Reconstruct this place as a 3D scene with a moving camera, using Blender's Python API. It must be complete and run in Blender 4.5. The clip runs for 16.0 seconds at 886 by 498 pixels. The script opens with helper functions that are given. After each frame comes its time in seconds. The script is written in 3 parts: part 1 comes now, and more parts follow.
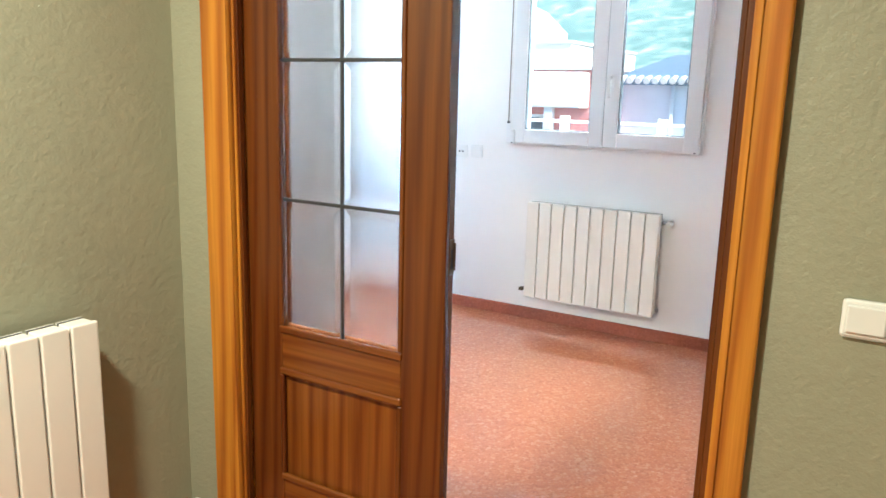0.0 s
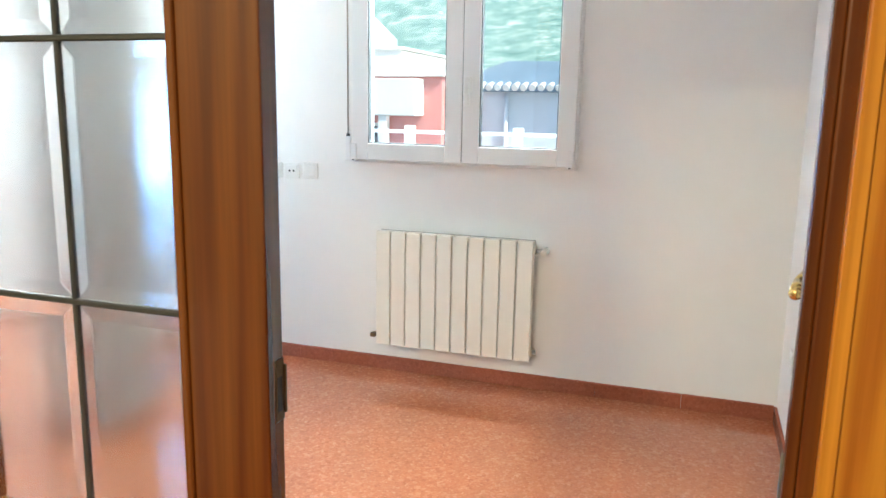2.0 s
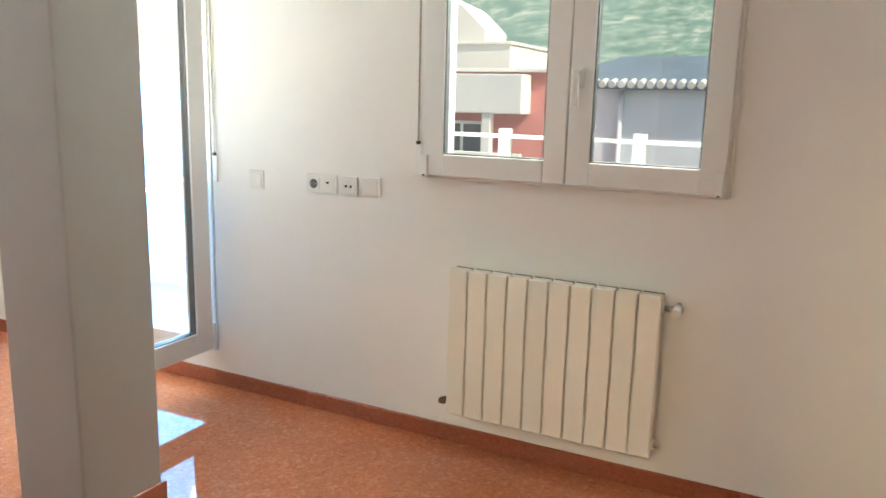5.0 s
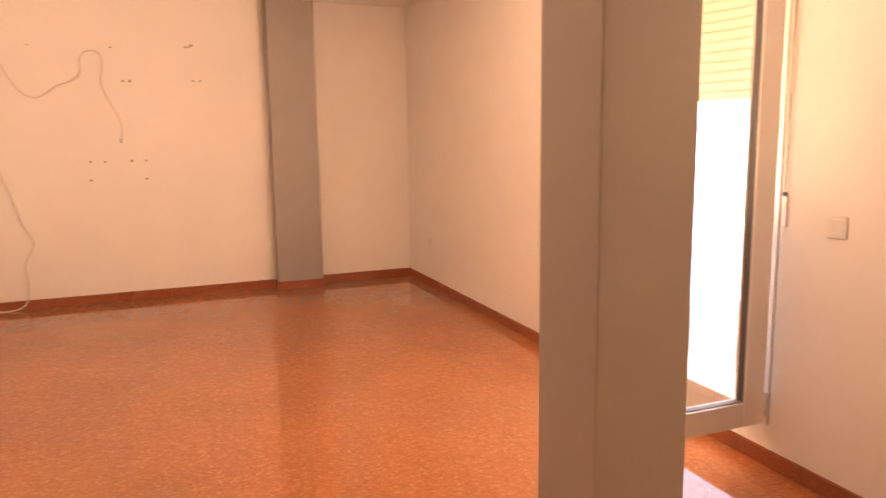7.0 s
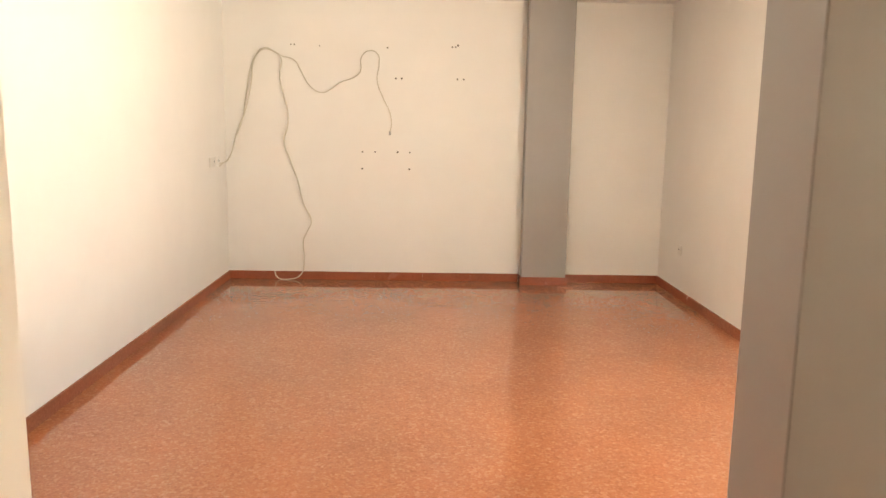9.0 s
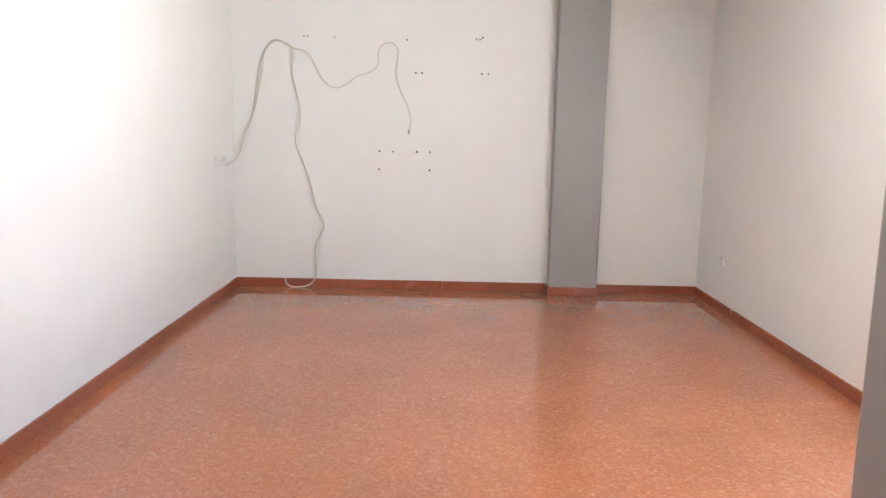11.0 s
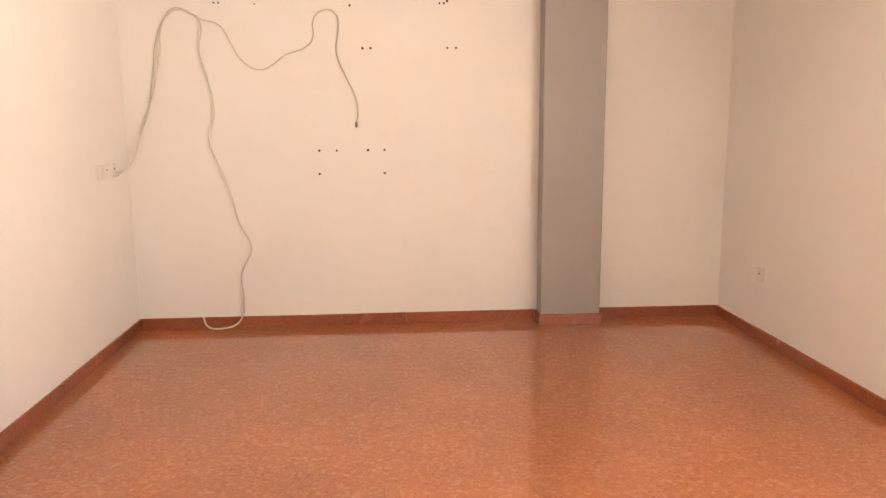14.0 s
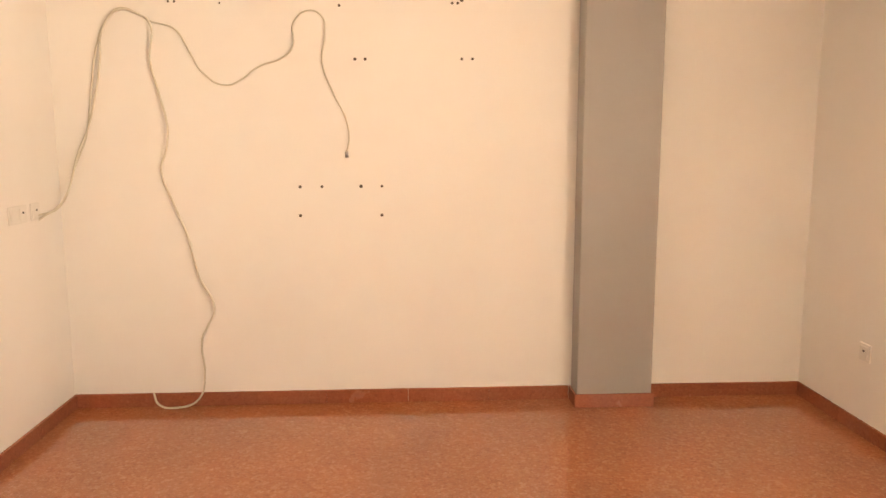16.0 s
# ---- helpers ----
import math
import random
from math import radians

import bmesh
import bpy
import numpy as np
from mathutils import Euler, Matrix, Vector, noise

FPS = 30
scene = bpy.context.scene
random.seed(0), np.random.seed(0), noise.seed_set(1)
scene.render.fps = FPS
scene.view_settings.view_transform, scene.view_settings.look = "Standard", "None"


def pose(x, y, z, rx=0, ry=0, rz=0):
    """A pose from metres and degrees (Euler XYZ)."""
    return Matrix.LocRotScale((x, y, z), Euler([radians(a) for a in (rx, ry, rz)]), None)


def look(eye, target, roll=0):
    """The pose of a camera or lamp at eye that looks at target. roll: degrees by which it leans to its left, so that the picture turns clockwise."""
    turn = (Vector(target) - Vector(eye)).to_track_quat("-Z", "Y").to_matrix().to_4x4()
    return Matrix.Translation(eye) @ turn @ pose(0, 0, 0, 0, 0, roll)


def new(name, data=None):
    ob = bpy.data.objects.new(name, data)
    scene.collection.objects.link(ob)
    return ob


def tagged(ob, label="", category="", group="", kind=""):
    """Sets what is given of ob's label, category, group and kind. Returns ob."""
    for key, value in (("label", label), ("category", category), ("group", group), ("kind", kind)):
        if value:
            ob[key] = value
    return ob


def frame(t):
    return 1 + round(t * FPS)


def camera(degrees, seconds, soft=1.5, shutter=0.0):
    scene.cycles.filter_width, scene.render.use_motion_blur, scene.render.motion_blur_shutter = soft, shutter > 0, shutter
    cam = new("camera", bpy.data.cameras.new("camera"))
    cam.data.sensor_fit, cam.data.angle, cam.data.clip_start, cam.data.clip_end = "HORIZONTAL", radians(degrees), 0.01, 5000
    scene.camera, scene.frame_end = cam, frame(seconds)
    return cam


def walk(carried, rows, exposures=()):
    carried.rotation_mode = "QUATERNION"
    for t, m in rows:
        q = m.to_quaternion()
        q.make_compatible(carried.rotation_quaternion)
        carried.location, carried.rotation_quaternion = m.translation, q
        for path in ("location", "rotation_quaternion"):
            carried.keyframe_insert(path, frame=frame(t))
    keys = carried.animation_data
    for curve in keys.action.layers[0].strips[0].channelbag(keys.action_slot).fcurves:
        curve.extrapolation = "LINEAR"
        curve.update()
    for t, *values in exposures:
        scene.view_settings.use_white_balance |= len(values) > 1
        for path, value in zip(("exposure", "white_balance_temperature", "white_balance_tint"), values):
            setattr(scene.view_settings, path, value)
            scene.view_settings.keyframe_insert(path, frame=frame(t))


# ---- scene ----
cam = camera(60.5, 16.0, shutter=0.2)
PATH = [
    (0, (-4.218, -7.539, 1.361), (-2.539, -6.528, 0.962), 1.5),
    (0.5, (-4.045, -7.429, 1.356), (-2.315, -6.504, 0.963), 1.2),
    (1, (-3.871, -7.343, 1.36), (-2.12, -6.458, 0.976), 1.5),
    (1.5, (-3.683, -7.232, 1.36), (-1.876, -6.459, 0.987), 1.4),
    (2, (-3.512, -7.143, 1.357), (-1.65, -6.515, 0.987), 1.0),
    (2.5, (-3.324, -7.088, 1.375), (-1.46, -6.488, 0.97), 1.9),
    (3, (-3.139, -7.076, 1.374), (-1.287, -6.45, 0.952), 2.6),
    (3.2, (-3.076, -7.064, 1.373), (-1.213, -6.482, 0.939), 2.6),
    (5.3, (-2.556, -6.848, 1.37), (-0.886, -5.813, 1.0), 1.2),
    (5.5, (-2.507, -6.824, 1.372), (-0.924, -5.659, 1.003), 1.2),
    (6, (-2.417, -6.74, 1.389), (-1.032, -5.35, 1.002), 0.7),
    (6.5, (-2.335, -6.639, 1.392), (-1.217, -5.019, 1.034), -0.1),
    (7, (-2.283, -6.59, 1.387), (-1.555, -4.756, 1.062), -0.8),
    (7.5, (-2.192, -6.622, 1.35), (-1.9, -4.666, 1.049), 0.5),
    (7.7, (-2.14, -6.64, 1.37), (-1.969, -4.673, 1.051), 0.9),
    (8, (-2.083, -6.66, 1.372), (-2.021, -4.687, 1.045), 1.1),
    (10.3, (-2.058, -6.453, 1.341), (-2.037, -4.478, 1.033), 0.8),
    (10.5, (-2.068, -6.397, 1.348), (-2.071, -4.421, 1.034), 1.1),
    (11, (-2.097, -6.191, 1.317), (-2.099, -4.215, 1.005), 1.2),
    (11.5, (-2.105, -5.937, 1.294), (-2.052, -3.958, 1.011), 0.4),
    (12, (-2.071, -5.76, 1.298), (-2.041, -3.781, 1.008), -0.2),
    (12.5, (-2.11, -5.513, 1.306), (-2.103, -3.534, 1.013), 0.0),
    (13, (-2.14, -5.311, 1.316), (-2.108, -3.338, 0.99), 0.0),
    (13.5, (-2.187, -5.075, 1.326), (-2.075, -3.107, 0.988), -1.0),
    (14, (-2.2, -4.854, 1.329), (-2.062, -2.888, 0.988), -0.4),
    (14.5, (-2.147, -4.602, 1.366), (-2.083, -2.632, 1.025), 0.8),
    (15, (-2.12, -4.369, 1.357), (-2.045, -2.398, 1.024), 0.6),
    (15.5, (-2.13, -4.069, 1.392), (-1.974, -2.099, 1.083), -0.2),
    (16, (-2.118, -3.844, 1.379), (-2.015, -1.868, 1.085), -0.1),
]
EXPOSURES = [(0, 1.32, 5700, 0), (1.5, 1.25, 5900, -4), (2.5, 1.05, 6700, 5), (3.2, 0.92, 7400, 13), (5.3, 0.48, 8000, 3), (6, 0.42, 12500, 31), (6.5, 0.25, 29000, 56),
             (7, 0.18, 80000, 56), (7.5, 0.15, 95000, 46), (8, 0.5, 34000, 32), (10.3, 0.54, 7600, 13), (12, 0.5, 7700, 17), (13, 0.5, 9600, 25), (14, 0.52, 13000, 29), (14.5, 0.58, 17500, 28), (16, 0.56, 18500, 28)]
walk(cam, [(t, look(eye, target, roll)) for t, eye, target, roll in PATH], EXPOSURES)

# ---- world and lights ----
world = bpy.data.worlds.new("world")
scene.world = world
world.use_nodes = True
wn = world.node_tree
sky = wn.nodes.new("ShaderNodeTexSky")
sky.sky_type, sky.sun_disc = "NISHITA", False
sky.sun_elevation, sky.sun_rotation = radians(45), radians(199)
wn.links.new(sky.outputs["Color"], wn.nodes["Background"].inputs["Color"])
wn.nodes["Background"].inputs["Strength"].default_value = 0.12


def lamp(name, kind, energy, color, m, **extra):
    data = bpy.data.lights.new(name, kind)
    data.energy, data.color = energy, color
    ob = new(name, data)
    ob.matrix_world = m
    return ob


sun = lamp("sun", "SUN", 4.2, (1.0, 0.95, 0.86), look((-4.5, -13, 14), (0, 0, 0)))
sun.data.angle = radians(0.5)
win_sky = lamp("window_skylight", "AREA", 80, (0.80, 0.93, 1.0), look((0.62, -6.04, 2.42), (-1.5, -6.0, 0.6)))
win_sky.data.shape, win_sky.data.size, win_sky.data.size_y = "RECTANGLE", 1.3, 0.7
# added lamp aimed upwards, standing in for daylight bounced off the terrace
bal_bounce = lamp("balcony_bounce_fill", "AREA", 285, (0.82, 0.91, 1.0), look((0.36, -3.92, 0.95), (0.21, -3.68, 1.95)))
bal_bounce.data.shape, bal_bounce.data.size, bal_bounce.data.size_y = "RECTANGLE", 0.72, 0.66
low_sky = lamp("balcony_sky_low", "AREA", 36, (0.24, 0.52, 1.0), look((0.34, -3.90, 1.12), (-0.80, -3.25, 0.72)))
low_sky.data.shape, low_sky.data.size, low_sky.data.size_y = "RECTANGLE", 0.72, 0.60
hall_bulb = lamp("hall_ceiling_light", "AREA", 40, (1.0, 0.87, 0.66), pose(-4.15, -6.45, 2.36))
hall_bulb.data.shape, hall_bulb.data.size = "DISK", 0.22

# ---- materials ----


def material(name, color, rough=0.5, metal=0.0, spec=0.5):
    m = bpy.data.materials.new(name)
    m.use_nodes = True
    b = m.node_tree.nodes["Principled BSDF"]
    b.inputs["Base Color"].default_value = (*color, 1)
    b.inputs["Roughness"].default_value = rough
    b.inputs["Metallic"].default_value = metal
    b.inputs["Specular IOR Level"].default_value = spec
    return m, m.node_tree, b


def noise_tex(nt, scale, detail=4.0, rough=0.6, stretch=(1, 1, 1)):
    tc = nt.nodes.new("ShaderNodeTexCoord")
    mp = nt.nodes.new("ShaderNodeMapping")
    mp.inputs["Scale"].default_value = stretch
    nt.links.new(tc.outputs["Object"], mp.inputs["Vector"])
    n = nt.nodes.new("ShaderNodeTexNoise")
    n.inputs["Scale"].default_value, n.inputs["Detail"].default_value, n.inputs["Roughness"].default_value = scale, detail, rough
    nt.links.new(mp.outputs["Vector"], n.inputs["Vector"])
    return n


def ramp(nt, src, stops):
    r = nt.nodes.new("ShaderNodeValToRGB")
    e = r.color_ramp.elements
    while len(e) < len(stops):
        e.new(0.5)
    for k, (p, c) in zip(e, stops):
        k.position, k.color = p, (*c, 1)
    nt.links.new(src, r.inputs["Fac"])
    return r.outputs["Color"]


def mix(nt, a, b, fac, mode="MIX"):
    n = nt.nodes.new("ShaderNodeMix")
    n.data_type, n.blend_type = "RGBA", mode
    for sock, v in ((n.inputs[0], fac), (n.inputs[6], a), (n.inputs[7], b)):
        if hasattr(v, "is_linked"):
            nt.links.new(v, sock)
        else:
            sock.default_value = v if isinstance(v, float) else (*v, 1)
    return n.outputs[2]


def bump(nt, b, src, strength, dist=0.002):
    n = nt.nodes.new("ShaderNodeBump")
    n.inputs["Strength"].default_value, n.inputs["Distance"].default_value = strength, dist
    nt.links.new(src, n.inputs["Height"])
    nt.links.new(n.outputs["Normal"], b.inputs["Normal"])


def paint(name, color, rough=0.6, vary=0.06, relief=0.15, relief_scale=160.0, dist=0.001):
    m, nt, b = material(name, color, rough)
    big = noise_tex(nt, 1.7, 5.0)
    c0 = tuple(v * (1 - vary) for v in color)
    c1 = tuple(min(1.0, v * (1 + vary * 0.6)) for v in color)
    col = ramp(nt, big.outputs["Fac"], [(0.3, c0), (0.7, c1)])
    nt.links.new(col, b.inputs["Base Color"])
    bump(nt, b, noise_tex(nt, relief_scale, 3.0).outputs["Fac"], relief, dist)
    return m


WALL = paint("white_wall_paint", (0.85, 0.835, 0.80), 0.65, 0.03, 0.2, 120.0)
CEIL = paint("ceiling_paint", (0.87, 0.865, 0.85), 0.8, 0.02)
GREEN = paint("olive_stucco", (0.30, 0.295, 0.205), 0.55, 0.08, 0.75, 55.0, 0.004)
GREY = paint("grey_paint", (0.335, 0.315, 0.30), 0.5, 0.05, 0.2, 90.0)
PVC = paint("white_pvc", (0.80, 0.80, 0.78), 0.28, 0.02, 0.02)
SLAT = paint("cream_shutter_slat", (0.58, 0.55, 0.46), 0.45, 0.04, 0.05)
ENAMEL = paint("cream_enamel", (0.80, 0.77, 0.69), 0.3, 0.02, 0.03)
PLASTIC = paint("white_plastic", (0.78, 0.77, 0.73), 0.35, 0.03, 0.02)
CABLE = paint("grey_cable_sheath", (0.66, 0.62, 0.53), 0.5, 0.15, 0.05)
BLACK = material("black_plastic", (0.02, 0.02, 0.02), 0.5)[0]
DARK_GREY = paint("gasket_and_shadow_grey", (0.12, 0.12, 0.12), 0.6, 0.1, 0.05)
HOLE = paint("drill_hole", (0.10, 0.085, 0.07), 0.9, 0.1, 0.05)
STRAP = paint("shutter_strap", (0.27, 0.24, 0.19), 0.8, 0.1, 0.3)
LEAD = material("lead_came", (0.10, 0.10, 0.10), 0.35, 0.8)[0]
STEEL = material("galvanised_steel", (0.45, 0.45, 0.44), 0.4, 0.9)[0]
BRONZE = material("dull_bronze", (0.16, 0.11, 0.06), 0.45, 0.9)[0]
BRASS = material("polished_brass", (0.80, 0.55, 0.20), 0.22, 1.0)[0]


def terrazzo(name, base, dark, light, rough, coat):
    m, nt, b = material(name, base, rough)
    tc = nt.nodes.new("ShaderNodeTexCoord")

    def chips(scale):
        v = nt.nodes.new("ShaderNodeTexVoronoi")
        v.inputs["Scale"].default_value = scale
        nt.links.new(tc.outputs["Object"], v.inputs["Vector"])
        s = nt.nodes.new("ShaderNodeSeparateColor")
        nt.links.new(v.outputs["Color"], s.inputs["Color"])
        return s.outputs["Red"]

    big = ramp(nt, chips(70.0), [(0.0, dark), (0.25, base), (0.72, base), (1.0, light)])
    small = ramp(nt, chips(140.0), [(0.0, dark), (0.4, base), (0.8, base), (1.0, light)])
    col = mix(nt, big, small, 0.5)
    cloud = ramp(nt, noise_tex(nt, 1.3, 4.0).outputs["Fac"], [(0.3, (0.86, 0.86, 0.86)), (0.7, (1.06, 1.04, 1.03))])
    nt.links.new(mix(nt, col, cloud, 1.0, "MULTIPLY"), b.inputs["Base Color"])
    r = nt.nodes.new("ShaderNodeMapRange")
    r.inputs["To Min"].default_value, r.inputs["To Max"].default_value = rough * 0.8, rough * 1.25
    nt.links.new(noise_tex(nt, 4.0, 5.0).outputs["Fac"], r.inputs["Value"])
    nt.links.new(r.outputs["Result"], b.inputs["Roughness"])
    b.inputs["IOR"].default_value = 1.5
    b.inputs["Coat Weight"].default_value, b.inputs["Coat Roughness"].default_value = coat, 0.035
    return m


FLOOR = terrazzo("red_terrazzo", (0.41, 0.132, 0.06), (0.32, 0.095, 0.042), (0.51, 0.215, 0.12), 0.05, 0.22)
SKIRT = terrazzo("red_terrazzo_skirting", (0.34, 0.10, 0.055), (0.28, 0.078, 0.042), (0.40, 0.13, 0.075), 0.25, 0.0)


def pine(name, axis, k=1.0):
    m, nt, b = material(name, (0.42, 0.16, 0.03), 0.26)
    st = {"z": (14, 14, 0.55), "y": (14, 0.55, 14), "x": (0.55, 14, 14)}[axis]
    w = nt.nodes.new("ShaderNodeTexWave")
    w.wave_type, w.bands_direction = "BANDS", "DIAGONAL"
    w.inputs["Scale"].default_value, w.inputs["Distortion"].default_value = 0.8, 7.0
    w.inputs["Detail"].default_value, w.inputs["Detail Scale"].default_value = 3.0, 0.8
    tc = nt.nodes.new("ShaderNodeTexCoord")
    mp = nt.nodes.new("ShaderNodeMapping")
    mp.inputs["Scale"].default_value = st
    oi = nt.nodes.new("ShaderNodeObjectInfo")
    sh = nt.nodes.new("ShaderNodeVectorMath")
    sh.operation = "SCALE"
    sh.inputs[0].default_value = (3.1, 5.7, 2.3)
    nt.links.new(oi.outputs["Random"], sh.inputs["Scale"])
    nt.links.new(sh.outputs["Vector"], mp.inputs["Location"])
    nt.links.new(tc.outputs["Object"], mp.inputs["Vector"])
    nt.links.new(mp.outputs["Vector"], w.inputs["Vector"])
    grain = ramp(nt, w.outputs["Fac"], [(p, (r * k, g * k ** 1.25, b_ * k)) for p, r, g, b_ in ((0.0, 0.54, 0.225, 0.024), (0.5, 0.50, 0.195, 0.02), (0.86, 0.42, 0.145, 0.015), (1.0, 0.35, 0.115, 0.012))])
    fine = ramp(nt, noise_tex(nt, 1.0, 5.0, 0.65, tuple(70 if v > 1 else 1.6 for v in st)).outputs["Fac"], [(0.3, (0.72, 0.66, 0.6)), (0.7, (1.08, 1.06, 1.04))])
    nt.links.new(mix(nt, grain, fine, 1.0, "MULTIPLY"), b.inputs["Base Color"])
    b.inputs["Coat Weight"].default_value, b.inputs["Coat Roughness"].default_value = 0.2, 0.15
    bump(nt, b, w.outputs["Fac"], 0.06, 0.001)
    return m


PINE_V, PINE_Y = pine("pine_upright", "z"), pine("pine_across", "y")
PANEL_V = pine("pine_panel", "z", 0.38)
# leaf tones darker than the frame; uprights deepened further for backlit shade
LEAF_V, LEAF_Y = pine("dark_shaded_pine_upright", "z", 0.24), pine("darker_pine_across", "y", 0.36)


def glass(name, rough=0.0):
    m, nt, b = material(name, (0.97, 0.985, 0.985), rough)
    b.inputs["Transmission Weight"].default_value = 1.0
    b.inputs["IOR"].default_value = 1.45
    return m


GLASS = glass("window_glass")
BEVEL_GLASS = glass("obscured_door_glass", 0.16)
RENDER_WHITE = paint("white_render", (0.70, 0.69, 0.67), 0.9, 0.05, 0.3, 40.0, 0.004)
RENDER_GREY = paint("grey_render", (0.58, 0.62, 0.68), 0.9, 0.08, 0.3, 20.0, 0.004)
RENDER_RED = paint("red_render", (0.60, 0.23, 0.21), 0.9, 0.08, 0.3, 20.0, 0.004)
ROOF = paint("slate_blue_roof", (0.14, 0.20, 0.27), 0.7, 0.15, 0.4, 12.0, 0.02)
TILE_OUT = paint("terrace_tile", (0.55, 0.50, 0.44), 0.6, 0.06, 0.2, 30.0)
EARTH = paint("dry_ground", (0.26, 0.23, 0.17), 0.95, 0.2, 0.5, 2.0, 0.05)


def hillside():
    m, nt, b = material("hazed_scrub_hillside", (0.10, 0.14, 0.06), 0.95)
    # scrub greens paled and shifted to blue: distance haze mixed into the colour
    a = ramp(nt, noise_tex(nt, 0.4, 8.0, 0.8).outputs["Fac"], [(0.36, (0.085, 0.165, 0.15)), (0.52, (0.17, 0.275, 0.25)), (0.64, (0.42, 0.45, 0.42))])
    nt.links.new(a, b.inputs["Base Color"])
    return m


HILL = hillside()

# ---- mesh helpers ----


def mesh_ob(name, bm, mats, parent=None, smooth=False):
    me = bpy.data.meshes.new(name)
    bm.normal_update()
    bm.to_mesh(me)
    bm.free()
    for m in mats if isinstance(mats, (list, tuple)) else [mats]:
        me.materials.append(m)
    if smooth:
        for p in me.polygons:
            p.use_smooth = True
    ob = new(name, me)
    if parent:
        ob.parent = parent
    return ob


def add_box(bm, lo, hi, bev=0.0, seg=2, mi=0):
    lo, hi = [min(a, b) for a, b in zip(lo, hi)], [max(a, b) for a, b in zip(lo, hi)]
    r = bmesh.ops.create_cube(bm, size=1.0)
    vs = r["verts"]
    for v in vs:
        v.co = Vector([l + (c + 0.5) * (h - l) for c, l, h in zip(v.co, lo, hi)])
    fs = {f for v in vs for f in v.link_faces}
    for f in fs:
        f.material_index = mi
    if bev > 0:
        es = list({e for v in vs for e in v.link_edges})
        bmesh.ops.bevel(bm, geom=es, offset=bev, segments=seg, affect="EDGES", profile=0.5)


def boxes(name, items, mat, parent=None, bev=0.0, seg=2):
    bm = bmesh.new()
    for lo, hi in items:
        add_box(bm, lo, hi, bev, seg)
    return mesh_ob(name, bm, mat, parent)


def box(name, lo, hi, mat, parent=None, bev=0.0, seg=2):
    return boxes(name, [(lo, hi)], mat, parent, bev, seg)


def add_tube(bm, p0, p1, r0, r1=None, seg=16, mi=0):
    p0, p1 = Vector(p0), Vector(p1)
    d = p1 - p0
    m = Matrix.Translation((p0 + p1) / 2) @ d.to_track_quat("Z", "Y").to_matrix().to_4x4()
    r = bmesh.ops.create_cone(bm, cap_ends=True, segments=seg, radius1=r0, radius2=r0 if r1 is None else r1, depth=d.length, matrix=m)
    for f in {f for v in r["verts"] for f in v.link_faces}:
        f.material_index = mi
        f.smooth = len(f.verts) == 4


def tubes(name, items, mat, parent=None, seg=16):
    bm = bmesh.new()
    for it in items:
        add_tube(bm, *it, seg=seg)
    return mesh_ob(name, bm, mat, parent)


def empty(name, at=(0, 0, 0)):
    ob = new(name)
    ob.location = at
    ob.empty_display_size = 0.1
    return ob


def slab_with_holes(name, axis, lo, hi, holes, mat):
    """A wall slab whose thin axis is x or y; holes are (u0, u1, z0, z1) along the wall."""
    u0, u1 = (lo[1], hi[1]) if axis == "x" else (lo[0], hi[0])
    us = sorted({u0, u1, *[h[0] for h in holes], *[h[1] for h in holes]})
    zs = sorted({lo[2], hi[2], *[h[2] for h in holes], *[h[3] for h in holes]})
    us, zs = [u for u in us if u0 <= u <= u1], [z for z in zs if lo[2] <= z <= hi[2]]
    ws = (lo[0], hi[0]) if axis == "x" else (lo[1], hi[1])
    solid = {}
    for i in range(len(us) - 1):
        for j in range(len(zs) - 1):
            cu, cz = (us[i] + us[i + 1]) / 2, (zs[j] + zs[j + 1]) / 2
            solid[i, j] = not any(h[0] < cu < h[1] and h[2] < cz < h[3] for h in holes)
    bm = bmesh.new()
    vert = {}

    def v(i, j, k):
        if (i, j, k) not in vert:
            p = (ws[k], us[i], zs[j]) if axis == "x" else (us[i], ws[k], zs[j])
            vert[i, j, k] = bm.verts.new(p)
        return vert[i, j, k]

    for (i, j), s in solid.items():
        if not s:
            continue
        bm.faces.new([v(i, j, 0), v(i, j + 1, 0), v(i + 1, j + 1, 0), v(i + 1, j, 0)])
        bm.faces.new([v(i, j, 1), v(i + 1, j, 1), v(i + 1, j + 1, 1), v(i, j + 1, 1)])
        for di, dj, a, b in ((-1, 0, (i, j), (i, j + 1)), (1, 0, (i + 1, j), (i + 1, j + 1)), (0, -1, (i, j), (i + 1, j)), (0, 1, (i, j + 1), (i + 1, j + 1))):
            if not solid.get((i + di, j + dj), False):
                bm.faces.new([v(*a, 0), v(*b, 0), v(*b, 1), v(*a, 1)])
    bmesh.ops.recalc_face_normals(bm, faces=bm.faces)
    return mesh_ob(name, bm, mat)


def structure(ob, label, category="wall"):
    return tagged(ob, label, category, kind="structure")


# ---- structure ----
H = 2.41
WIN = (-6.605, -5.475, 1.075, 2.20)
BAL = (-4.37, -3.47, 0.17, 2.20)
DOOR = (-7.29, -5.92, 0.0, 2.07)
structure(boxes("floor", [((-5.3, -8.8, -0.12), (-2.65, -5.68, 0)), ((-2.65, -7.6, -0.12), (0, -5.68, 0)), ((-3.9, -5.68, -0.12), (0, 0, 0))], FLOOR), "polished red terrazzo floor with fine chips", "floor")
structure(box("ceiling", (-5.4, -8.9, H), (0.25, 0.15, H + 0.12), CEIL), "plain white painted ceiling", "ceiling")
